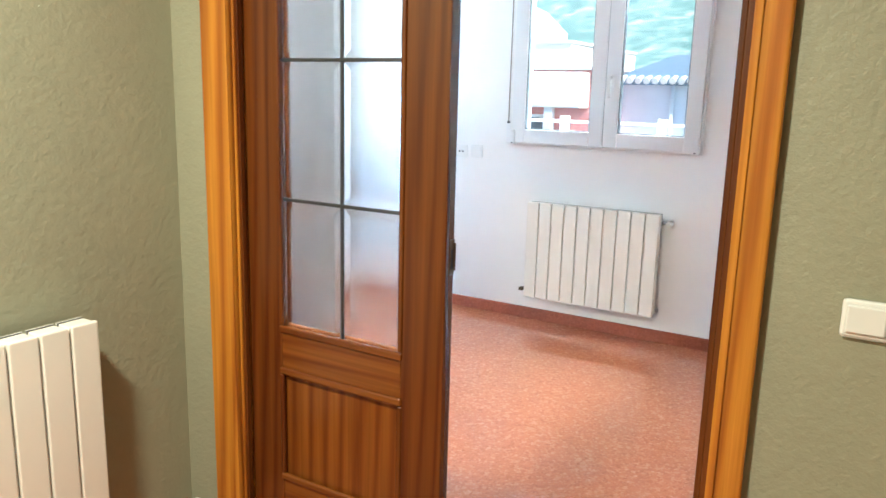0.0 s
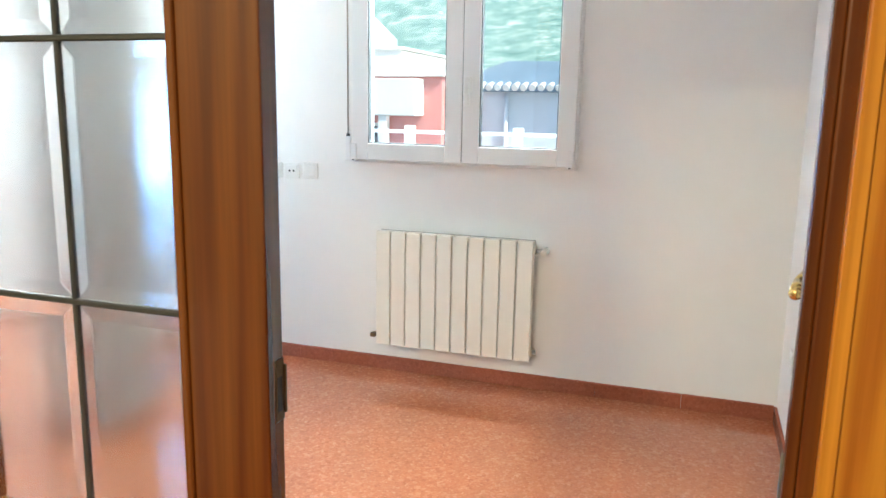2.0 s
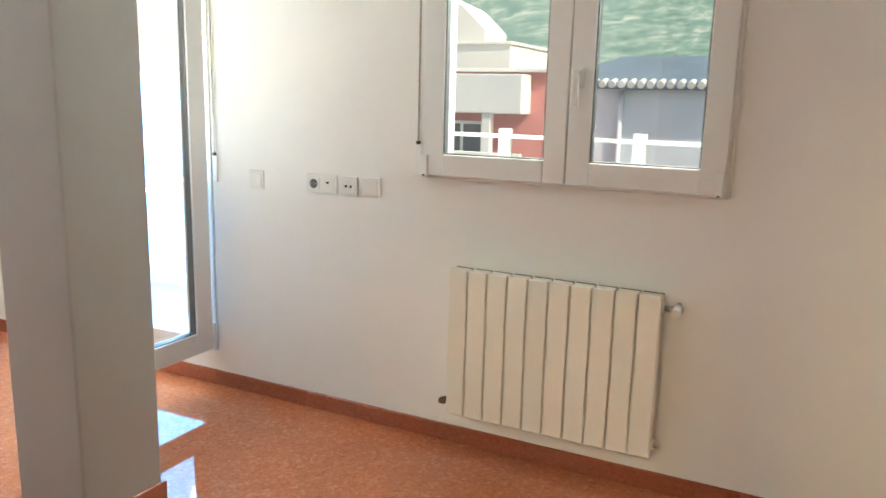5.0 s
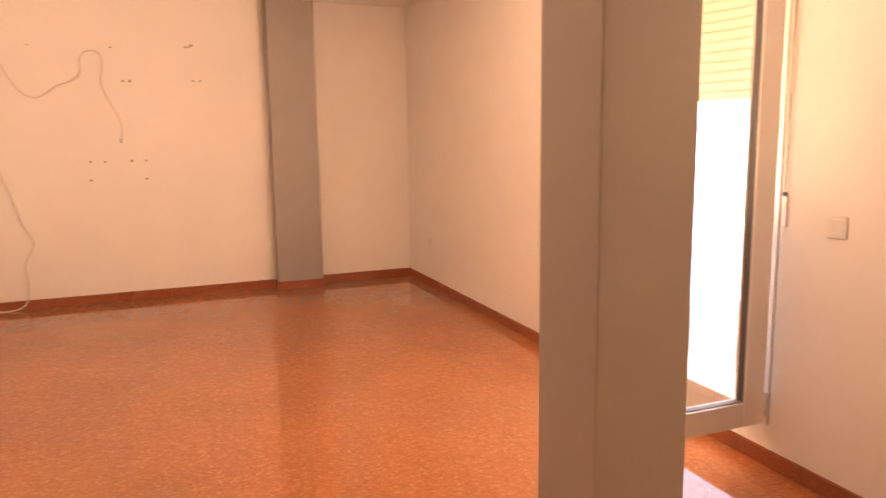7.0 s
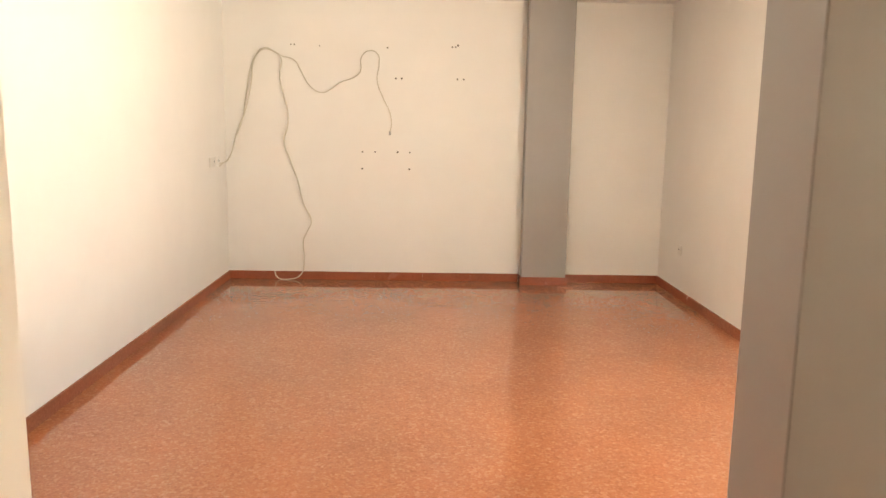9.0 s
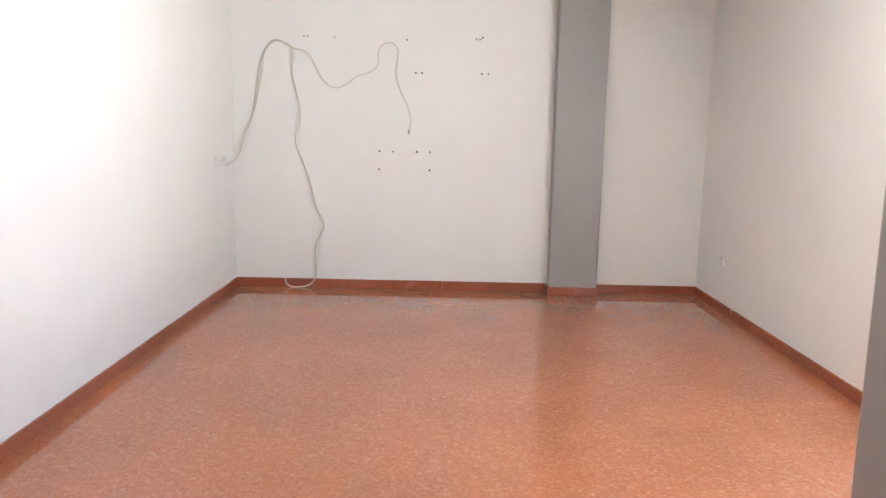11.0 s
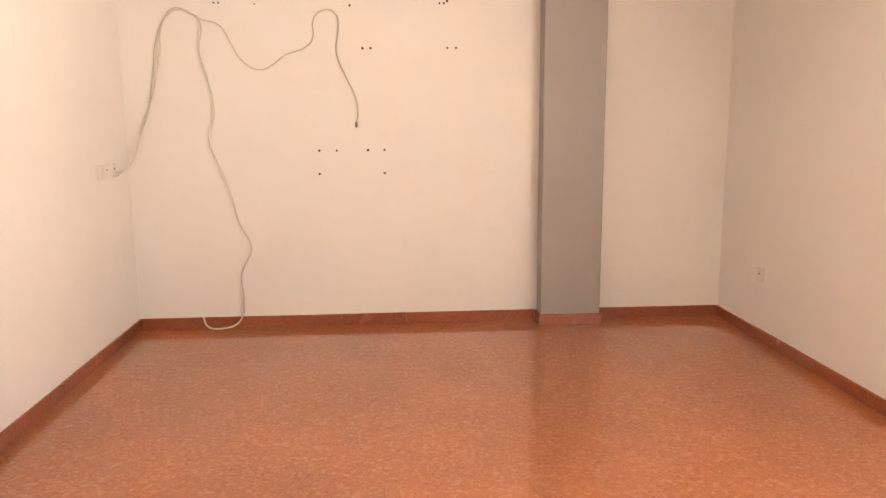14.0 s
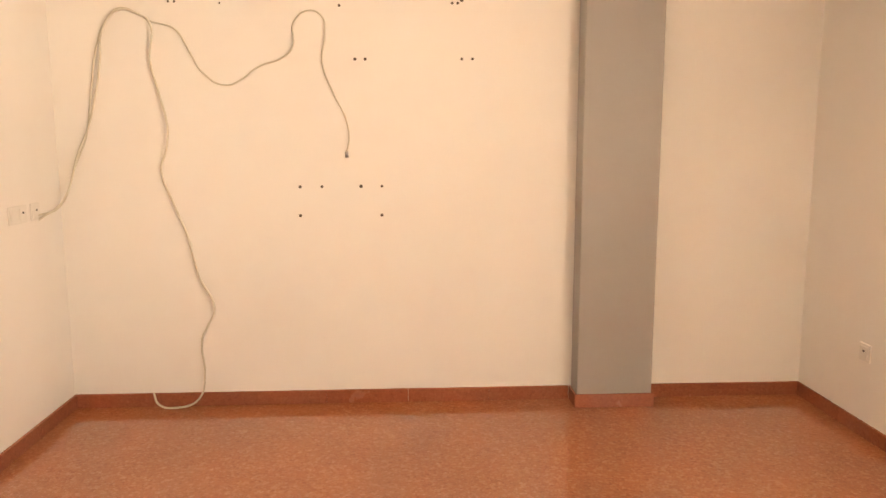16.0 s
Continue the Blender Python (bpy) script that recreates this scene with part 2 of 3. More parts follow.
structure(slab_with_holes("wall_east", "x", (0, -7.70, -0.12), (0.25, 0.15, H), [WIN, BAL], WALL), "white painted wall with window and balcony door")
structure(box("wall_north", (-3.96, 0, -0.12), (0, 0.15, H), WALL), "white painted wall with drill holes and loose cables")
structure(box("wall_west", (-3.96, -5.66, -0.12), (-3.81, 0, H), WALL), "plain white painted side wall")
structure(box("wall_south", (-2.60, -7.70, -0.12), (0, -7.54, H), WALL), "plain white painted short wall with a socket")
structure(slab_with_holes("wall_door_room", "x", (-2.65, -7.54, -0.12), (-2.60, -5.68, H), [DOOR], WALL), "white room side of the partition round the double door")
structure(slab_with_holes("wall_door_hall", "x", (-2.70, -8.80, -0.12), (-2.65, -5.70, H), [DOOR], GREEN), "olive green stucco hall side of the partition")
structure(box("wall_hall_room", (-3.81, -5.68, -0.12), (-2.60, -5.655, H), WALL), "white room side of the hall wall end")
structure(box("wall_hall_north", (-5.4, -5.70, -0.12), (-2.65, -5.68, H), GREEN), "olive green stucco hall wall behind the radiator")
structure(box("wall_hall_west", (-5.4, -8.80, -0.12), (-5.3, -5.70, H), GREEN), "olive green stucco hall wall")
structure(box("wall_hall_south", (-5.3, -8.90, -0.12), (-2.60, -8.80, H), GREEN), "olive green stucco hall wall")


def column(name, lo, hi, label, sides):
    ob = empty(name, ((lo[0] + hi[0]) / 2, (lo[1] + hi[1]) / 2, 0))
    c = ob.location
    rel = lambda p: tuple(a - b for a, b in zip(p, c))
    box("shaft", rel(lo), rel(hi), GREY, ob, 0.006)
    x0, y0, x1, y1, t, h = lo[0], lo[1], hi[0], hi[1], 0.012, 0.07
    parts = {"s": ((x0 - t, y0 - t, 0), (x1 + t, y0, h)), "n": ((x0 - t, y1, 0), (x1 + t, y1 + t, h)), "w": ((x0 - t, y0, 0), (x0, y1, h)), "e": ((x1, y0, 0), (x1 + t, y1, h))}
    for s in sides:
        box("skirting_piece", rel(parts[s][0]), rel(parts[s][1]), SKIRT, ob, 0.002, 1)
    return structure(ob, label, "column")


column("column_free", (-1.212, -4.965, 0), (-0.912, -4.655, H), "freestanding grey painted square column with terrazzo skirting", "snwe")
column("column_wall", (-1.24, -0.143, 0), (-0.852, -0.001, H), "grey painted pilaster column against the wall", "swe")


def baseboard(name, axis, at, u0, u1, inward, label):
    ob = empty(name)
    n = max(1, round(abs(u1 - u0) / 0.40))
    step = (u1 - u0) / n
    for i in range(n):
        a, b = u0 + i * step + 0.0004, u0 + (i + 1) * step - 0.0004
        d = inward * (0.012 + 0.0012 * random.random())
        h = 0.07 + 0.0012 * (random.random() - 0.5)
        lo, hi = ((at, a, 0), (at + d, b, h)) if axis == "x" else ((a, at, 0), (b, at + d, h))
        box("skirting_piece", lo, hi, SKIRT, ob, 0.0015, 1)
    return structure(ob, label, "baseboard")


baseboard("baseboard_east", "x", 0, -7.53, -0.014, -1, "red terrazzo skirting pieces along the window wall")
baseboard("baseboard_north_long", "y", 0, -3.797, -1.254, -1, "red terrazzo skirting pieces along the end wall")
baseboard("baseboard_north_short", "y", 0, -0.838, -0.001, -1, "red terrazzo skirting pieces beside the pilaster")
baseboard("baseboard_west", "x", -3.81, -5.50, -0.001, 1, "red terrazzo skirting pieces along the side wall")
baseboard("baseboard_south", "y", -7.54, -2.59, -0.014, 1, "red terrazzo skirting pieces along the short wall")
baseboard("baseboard_pier", "y", -5.655, -3.79, -2.601, 1, "red terrazzo skirting pieces on the hall wall")
baseboard("baseboard_pier_end", "x", -2.60, -5.835, -5.657, 1, "red terrazzo skirting piece at the wall end")
baseboard("baseboard_hall_north", "y", -5.70, -5.29, -2.72, -1, "red terrazzo skirting pieces in the hall")
baseboard("baseboard_hall_east", "x", -2.70, -8.79, -7.365, -1, "red terrazzo skirting pieces beside the hall door frame")

# ---- double door between hall and room ----


def door_frame():
    ob = empty("door_frame", (-2.65, -6.605, 0))
    c = ob.location
    rel = lambda x, y, z: (x - c.x, y - c.y, z)
    # south jamb and stops take the darker pine, imitating the unlit reveal
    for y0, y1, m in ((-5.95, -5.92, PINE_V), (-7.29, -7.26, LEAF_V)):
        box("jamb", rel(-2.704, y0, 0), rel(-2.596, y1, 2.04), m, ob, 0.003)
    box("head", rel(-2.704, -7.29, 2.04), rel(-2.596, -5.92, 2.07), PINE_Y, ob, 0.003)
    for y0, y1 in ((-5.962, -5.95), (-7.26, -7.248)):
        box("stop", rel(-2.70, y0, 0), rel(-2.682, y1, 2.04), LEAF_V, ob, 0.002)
    for x0, x1 in ((-2.722, -2.704), (-2.596, -2.578)):
        for y0, y1 in ((-5.945, -5.84), (-7.342, -7.275)):
            bm = bmesh.new()
            add_box(bm, rel(x0, y0, 0), rel(x1, y1, 2.045), 0.006, 3)
            xm = x0 - 0.004 if x0 < -2.65 else x1
            inner = y0 if y0 > -6.6 else y1 - 0.016
            add_box(bm, rel(xm, inner, 0), rel(xm + 0.004, inner + 0.016, 2.045), 0.0018, 2)
            mesh_ob("architrave", bm, PINE_V, ob)
        box("architrave_top", rel(x0, -7.342, 2.047), rel(x1, -5.84, 2.13), PINE_Y, ob, 0.006, 3)
    bm = bmesh.new()
    add_box(bm, rel(-2.676, -7.26, 0.865), rel(-2.640, -7.2575, 1.0), 0.001, 1)
    add_tube(bm, rel(-2.682, -7.252, 0.865), rel(-2.682, -7.252, 1.0), 0.006, 0.006, 10)
    for k, z in enumerate((0.885, 0.932, 0.98)):
        x = -2.662 + 0.008 * (k % 2)
        add_tube(bm, rel(x, -7.258, z), rel(x, -7.2568, z), 0.004, 0.004, 8, 1)
    mesh_ob("hinge_plate", bm, [BRONZE, BLACK], ob)
    return structure(ob, "varnished honey pine frame of a double door", "door frame")


door_frame()


def door_leaf(name, across, label, lever):
    """A glazed leaf, hinged at local 0, that runs along local -y, 0.66 wide; local x is its thickness."""
    ob = empty(name)
    W, T, Z0, Z1 = 0.66, 0.02, 0.008, 2.035
    g0, g1, zb, zt = -0.122, -0.532, 0.69, 1.815
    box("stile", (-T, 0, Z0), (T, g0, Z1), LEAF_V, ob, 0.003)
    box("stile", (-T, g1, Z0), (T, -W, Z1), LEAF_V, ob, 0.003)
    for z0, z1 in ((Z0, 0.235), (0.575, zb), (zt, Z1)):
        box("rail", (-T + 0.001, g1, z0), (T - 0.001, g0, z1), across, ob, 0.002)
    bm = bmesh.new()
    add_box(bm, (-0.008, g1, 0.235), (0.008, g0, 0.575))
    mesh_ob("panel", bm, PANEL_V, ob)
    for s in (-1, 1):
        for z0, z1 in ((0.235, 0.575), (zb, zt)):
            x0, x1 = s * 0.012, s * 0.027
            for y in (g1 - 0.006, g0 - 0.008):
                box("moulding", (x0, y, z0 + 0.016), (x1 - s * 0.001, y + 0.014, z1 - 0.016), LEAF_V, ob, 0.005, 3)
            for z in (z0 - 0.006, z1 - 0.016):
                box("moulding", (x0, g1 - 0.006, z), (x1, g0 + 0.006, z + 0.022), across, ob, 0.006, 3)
    ym = (g0 + g1) / 2
    ph = (zt - zb) / 3
    for c in range(2):
        y0, y1 = (g1, ym) if c == 0 else (ym, g0)
        for r in range(3):
            z0, z1 = zb + r * ph, zb + (r + 1) * ph
            bm = bmesh.new()
            e, b = 0.003, 0.026
            outer = [(y0 + e, z0 + e), (y1 - e, z0 + e), (y1 - e, z1 - e), (y0 + e, z1 - e)]
            inn = [(y0 + b, z0 + b), (y1 - b, z0 + b), (y1 - b, z1 - b), (y0 + b, z1 - b)]
            rings = [[bm.verts.new((x, y, z)) for y, z in pts] for x, pts in ((-0.003, inn), (-0.001, outer), (0.001, outer), (0.003, inn))]
            bm.faces.new(rings[0])
            bm.faces.new(rings[3][::-1])
            for a, d in zip(rings, rings[1:]):
                for k in range(4):
                    bm.faces.new([a[k], a[(k + 1) % 4], d[(k + 1) % 4], d[k]])
            bmesh.ops.recalc_face_normals(bm, faces=bm.faces)
            pane = mesh_ob("pane", bm, BEVEL_GLASS, ob)
            pane.visible_shadow = False
    bars = [((-0.006, ym - 0.0045, zb), (0.006, ym + 0.0045, zt))]
    for r in (1, 2):
        bars.append(((-0.007, g1, zb + r * ph - 0.0045), (0.007, g0, zb + r * ph + 0.0045)))
    boxes("glazing_bar", bars, LEAD, ob, 0.002, 1)
    if lever:
        for s in (-1, 1):
            bm = bmesh.new()
            add_box(bm, (s * T, -W + 0.04, 0.94), (s * (T + 0.006), -W + 0.075, 1.14), 0.003, 2)
            y = -W + 0.058
            add_tube(bm, (s * T, y, 1.05), (s * (T + 0.014), y, 1.05), 0.016)
            add_tube(bm, (s * T, y, 1.05), (s * (T + 0.062), y, 1.05), 0.008, 0.007)
            add_tube(bm, (s * (T + 0.058), y - 0.008, 1.052), (s * (T + 0.064), y + 0.05, 1.05), 0.010, 0.008)
            add_tube(bm, (s * (T + 0.064), y + 0.05, 1.05), (s * (T + 0.060), y + 0.105, 1.042), 0.008, 0.012)
            bmesh.ops.create_uvsphere(bm, u_segments=12, v_segments=8, radius=0.0125, matrix=Matrix.Translation((s * (T + 0.060), y + 0.106, 1.041)))
            mesh_ob("lever_handle", bm, BRASS, ob, True)
        box("latch_plate", (-0.009, -W - 0.001, 0.93), (0.009, -W + 0.004, 1.15), BRASS, ob, 0.001, 1)
    else:
        bm = bmesh.new()
        add_box(bm, (-0.002, -W - 0.0016, 0.925), (0.019, -W + 0.004, 1.015), 0.001, 1)
        add_box(bm, (0.017, -W - 0.005, 0.935), (0.0208, -W + 0.004, 1.005), 0.001, 1)
        mesh_ob("strike_plate", bm, BRONZE, ob)
        box("strike_hole", (0.001, -W - 0.0022, 0.94), (0.012, -W + 0.002, 0.99), BLACK, ob)
    for z in (0.25, 1.05, 1.82):
        tubes("hinge", [((T + 0.004, 0.004, z), (T + 0.004, 0.004, z + 0.09), 0.006)], BRASS, ob, 10)
    return tagged(ob, label, "door", "leaves of the double door")


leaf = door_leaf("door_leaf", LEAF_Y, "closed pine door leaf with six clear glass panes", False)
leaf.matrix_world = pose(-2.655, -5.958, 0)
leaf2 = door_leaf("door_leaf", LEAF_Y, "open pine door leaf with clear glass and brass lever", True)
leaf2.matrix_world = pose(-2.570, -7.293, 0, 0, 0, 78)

# ---- window and balcony door ----


def sash(ob, y0, y1, z0, z1, x, t=0.03, w=0.085):
    """A pvc sash in the plane x of ob, with glass and a thin gasket."""
    bm = bmesh.new()
    for lo, hi in (((x - t, y0, z0), (x + t, y0 + w, z1)), ((x - t, y1 - w, z0), (x + t, y1, z1)), ((x - t, y0 + w, z0), (x + t, y1 - w, z0 + w)), ((x - t, y0 + w, z1 - w), (x + t, y1 - w, z1))):
        add_box(bm, lo, hi, 0.004, 2)
    mesh_ob("sash", bm, PVC, ob)
    bm = bmesh.new()
    a, b, c, d, g = y0 + w, y1 - w, z0 + w, z1 - w, 0.005
    for lo, hi in (((x - t + 0.008, a, c), (x + 0.01, a + g, d)), ((x - t + 0.008, b - g, c), (x + 0.01, b, d)), ((x - t + 0.008, a + g, c), (x + 0.01, b - g, c + g)), ((x - t + 0.008, a + g, d - g), (x + 0.01, b - g, d))):
        add_box(bm, lo, hi)
    mesh_ob("gasket", bm, DARK_GREY, ob)
    pane = box("pane", (x - 0.002, a + 0.001, c + 0.001), (x + 0.002, b - 0.001, d - 0.001), GLASS, ob)
    pane.visible_shadow = False


def window():
    y0, y1, z0, z1 = WIN
    ob = empty("window_1", (0, (y0 + y1) / 2, z0))
    cy = ob.location.y
    Y = lambda v: v - cy
    Z = lambda v: v - z0
    f = 0.045
    bm = bmesh.new()
    for lo, hi in (((-0.012, Y(y0), 0), (0.06, Y(y0 + f), Z(z1))), ((-0.012, Y(y1 - f), 0), (0.06, Y(y1), Z(z1))), ((-0.012, Y(y0 + f), 0), (0.06, Y(y1 - f), f)), ((-0.012, Y(y0 + f), Z(z1) - f), (0.06, Y(y1 - f), Z(z1)))):
        add_box(bm, lo, hi, 0.004, 2)
    mesh_ob("frame", bm, PVC, ob)
    ym = -6.055
    sash(ob, Y(y0 + 0.012), Y(ym - 0.0015), 0.012, Z(z1) - 0.012, -0.012, 0.03, 0.082)
    sash(ob, Y(ym + 0.0015), Y(y1 - 0.012), 0.012, Z(z1) - 0.012, -0.012, 0.03, 0.082)
    # dark filler strip that puts shade into the gap between the sashes
    box("meeting_gap_shade", (-0.036, Y(ym - 0.0012), 0.02), (0.012, Y(ym + 0.0012), Z(z1) - 0.02), DARK_GREY, ob)
    bm = bmesh.new()
    add_box(bm, (-0.053, Y(-6.105), 0.35), (-0.044, Y(-6.075), 0.42), 0.004, 2)
    add_tube(bm, (-0.05, Y(-6.09), 0.40), (-0.085, Y(-6.09), 0.40), 0.009)
    add_box(bm, (-0.094, Y(-6.101), 0.285), (-0.078, Y(-6.079), 0.41), 0.006, 3)
    mesh_ob("handle", bm, PLASTIC, ob)
    for y in (y0 + 0.03, y1 - 0.02):
        bm = bmesh.new()
        add_box(bm, (-0.052, Y(y - 0.014), 0.004), (-0.012, Y(y + 0.014), 0.09), 0.003, 2)
        add_box(bm, (-0.054, Y(y - 0.006), 0.008), (-0.05, Y(y + 0.006), 0.016), 0.001, 1, 1)
        mesh_ob("hinge_cover", bm, [PVC, BLACK], ob)
    box("sill", (0.06, Y(y0), -0.02), (0.30, Y(y1), 0.012), RENDER_WHITE, ob, 0.004)
    return structure(ob, "white pvc double casement window, closed", "window")


window()


def strap(name, y, z_end, label):
    ob = empty(name, (0, y, z_end))
    box("strap", (-0.010, -0.004, 0.0), (-0.007, 0.004, 2.25 - z_end), STRAP, ob, 0.001, 1)
    box("strap_end", (-0.016, -0.008, -0.010), (-0.002, 0.008, 0.003), BLACK, ob, 0.002, 1)
    box("guide", (-0.008, -0.014, -0.13), (-0.0005, 0.014, -0.013), PVC, ob, 0.002, 1)
    return tagged(ob, label, "shutter strap")


strap("shutter_strap", -5.447, 1.21, "dark roller shutter strap beside the window frame")
strap("shutter_strap", -4.393, 1.11, "dark roller shutter strap beside the balcony door")

def balcony_frame():
    y0, y1, z0, z1 = BAL
    ob = empty("window_2", (0, (y0 + y1) / 2, z0))
    cy, f = ob.location.y, 0.05
    bm = bmesh.new()
    h = z1 - z0
    a, b = y0 - cy, y1 - cy
    for lo, hi in (((-0.012, a, 0), (0.06, a + f, h)), ((-0.012, b - f, 0), (0.06, b, h)), ((-0.012, a + f, 0), (0.06, b - f, f)), ((-0.012, a + f, h - f), (0.06, b - f, h))):
        add_box(bm, lo, hi, 0.004, 2)
    mesh_ob("frame", bm, PVC, ob)
    box("sill", (0.06, a, -0.03), (0.32, b, 0.01), RENDER_WHITE, ob, 0.004)
    return structure(ob, "white pvc frame of the balcony door", "door frame")


balcony_frame()


def balcony_leaf():
    ob = empty("balcony_door")
    sash(ob, 0.0, 0.84, 0.0, 1.97, 0.0, 0.03, 0.10)
    tubes("hinge", [((-0.02, -0.012, 0.03), (-0.02, -0.012, 0.12), 0.012), ((-0.02, -0.012, 1.80), (-0.02, -0.012, 1.90), 0.012)], PVC, ob, 12)
    bm = bmesh.new()
    add_box(bm, (-0.04, 0.775, 0.92), (-0.03, 0.805, 1.0), 0.004, 2)
    add_box(bm, (-0.075, 0.78, 0.86), (-0.06, 0.80, 0.98), 0.006, 3)
    add_tube(bm, (-0.03, 0.79, 0.97), (-0.07, 0.79, 0.97), 0.008)
    mesh_ob("handle", bm, PLASTIC, ob)
    return tagged(ob, "white pvc glazed balcony door standing open inwards", "balcony door")


bl = balcony_leaf()
bl.matrix_world = pose(-0.045, -4.355, 0.19, 0, 0, 90)


def shutter():
    ob = empty("roller_shutter", (0.13, -3.95, 1.47))
    n, h = 17, 0.043
    proto = None
    for i in range(n):
        z = i * h
        if proto is None:
            bm = bmesh.new()
            add_box(bm, (-0.006, -0.435, 0.001), (0.006, 0.435, h - 0.004), 0.005, 3)
            add_box(bm, (-0.003, -0.435, h - 0.005), (0.003, 0.435, h + 0.001))
            proto = mesh_ob("slat", bm, SLAT, ob)
        else:
            s = new("slat", proto.data)
            s.parent = ob
            s.location = (0, 0, z)
    return tagged(ob, "half-lowered white slatted roller shutter over the balcony door", "roller shutter")


shutter()

# ---- radiators ----


def radiator(name, n, label, low_only=False):
    """Sections along local +y from 0, wall at x 0, front at x -0.11, base at z 0."""
    ob = empty(name)
    hgt, p = 0.585, 0.0795
    proto = None
    for i in range(n):
        if proto is None:
            bm = bmesh.new()
            add_box(bm, (-0.112, 0.002, 0.0), (-0.098, p - 0.0035, hgt - 0.003), 0.005, 3)
            add_box(bm, (-0.104, 0.004, hgt - 0.045), (-0.050, p - 0.004, hgt - 0.006), 0.006, 3)
            add_box(bm, (-0.100, 0.034, 0.02), (-0.040, 0.046, hgt - 0.03))
            add_box(bm, (-0.046, 0.010, 0.02), (-0.036, p - 0.012, hgt - 0.03), 0.004, 2)
            add_box(bm, (-0.104, 0.012, 0.005), (-0.038, p - 0.012, 0.05), 0.008, 2)
            add_box(bm, (-0.096, -0.001, 0.03), (-0.090, p + 0.001, hgt - 0.05))
            # dark strip drawn in as the shadow gap behind the top
            add_box(bm, (-0.046, 0.004, hgt - 0.04), (-0.043, p - 0.004, hgt - 0.004), 0.001, 1, 1)
            proto = mesh_ob("section", bm, [ENAMEL, DARK_GREY], ob)
        else:
            s = new("section", proto.data)
            s.parent = ob
            s.location = (0, i * p, 0)
    L = n * p
    for z in (0.04, hgt - 0.05):
        tubes("manifold", [((-0.07, -0.004, z), (-0.07, L + 0.002, z), 0.02)], ENAMEL, ob)
    for y in (0.16, L - 0.16):
        tubes("bracket", [((0.0, y, hgt - 0.06), (-0.06, y, hgt - 0.06), 0.006)], STEEL, ob, 8)
    if low_only:
        bm = bmesh.new()
        add_tube(bm, (-0.07, -0.002, 0.03), (-0.07, -0.03, 0.03), 0.011)
        add_tube(bm, (0.0, -0.022, 0.03), (-0.09, -0.022, 0.03), 0.007)
        mesh_ob("valve", bm, STEEL, ob)
    else:
        bm = bmesh.new()
        add_tube(bm, (-0.07, -0.002, hgt - 0.05), (-0.07, -0.045, hgt - 0.05), 0.010)
        add_tube(bm, (0.0, -0.04, hgt - 0.05), (-0.07, -0.04, hgt - 0.05), 0.008)
        mesh_ob("valve", bm, STEEL, ob)
        tubes("valve_head", [((-0.06, -0.048, hgt - 0.05), (-0.118, -0.048, hgt - 0.052), 0.017, 0.015)], ENAMEL, ob)
        tubes("plug", [((-0.07, -0.002, 0.04), (-0.07, -0.02, 0.04), 0.011)], STEEL, ob)
    bm = bmesh.new()
    add_tube(bm, (-0.07, L + 0.002, 0.04), (-0.07, L + 0.03, 0.04), 0.011)
    add_tube(bm, (0.0, L + 0.022, 0.04), (-0.09, L + 0.022, 0.04), 0.007)
    add_box(bm, (-0.10, L + 0.008, 0.03), (-0.075, L + 0.036, 0.05), 0.003, 2)
    mesh_ob("return_valve", bm, BRONZE, ob)
    return tagged(ob, label, "radiator", "aluminium radiators")


r1 = radiator("radiator", 10, "cream enamelled aluminium radiator of ten sections below the window")
r1.matrix_world = pose(0, -6.437, 0.165)
r2 = radiator("radiator", 8, "cream enamelled aluminium radiator on the green hall wall", True)
r2.matrix_world = pose(-3.062, -5.70, 0.185, 0, 0, 90) @ Matrix.Translation((0, 0, 0))

# ---- wiring plates ----


def plate(name, kind, label, wide=1):
    """A plate in the local yz plane, facing -x, centred."""
    ob = empty(name)
    w = 0.041 * wide if wide == 1 else 0.078
    box("frame", (-0.009, -w, -0.041), (0, w, 0.041), PLASTIC, ob, 0.004, 3)
    for i in range(wide):
        y = 0 if wide == 1 else (0.036 - 0.072 * i)
        k = kind[i]
        box("insert", (-0.0125, y - 0.029, -0.029), (-0.008, y + 0.029, 0.029), PLASTIC, ob, 0.002, 2)
        if k == "schuko":
            tubes("socket_well", [((-0.0128, y, 0), (-0.0085, y, 0), 0.020, 0.016)], DARK_GREY, ob)
            tubes("contact", [((-0.0135, y + s * 0.009, 0), (-0.009, y + s * 0.009, 0), 0.0035) for s in (-1, 1)], STEEL, ob, 8)
        elif k == "tv":
            tubes("contact", [((-0.0135, y + s * 0.012, 0), (-0.009, y + s * 0.012, 0), 0.006) for s in (-1, 1)], BLACK, ob, 10)
        elif k == "jack":
            box("contact", (-0.0135, y - 0.007, 0.003), (-0.009, y + 0.007, 0.012), BLACK, ob)
    return tagged(ob, label, "wall plate", "wall plates")


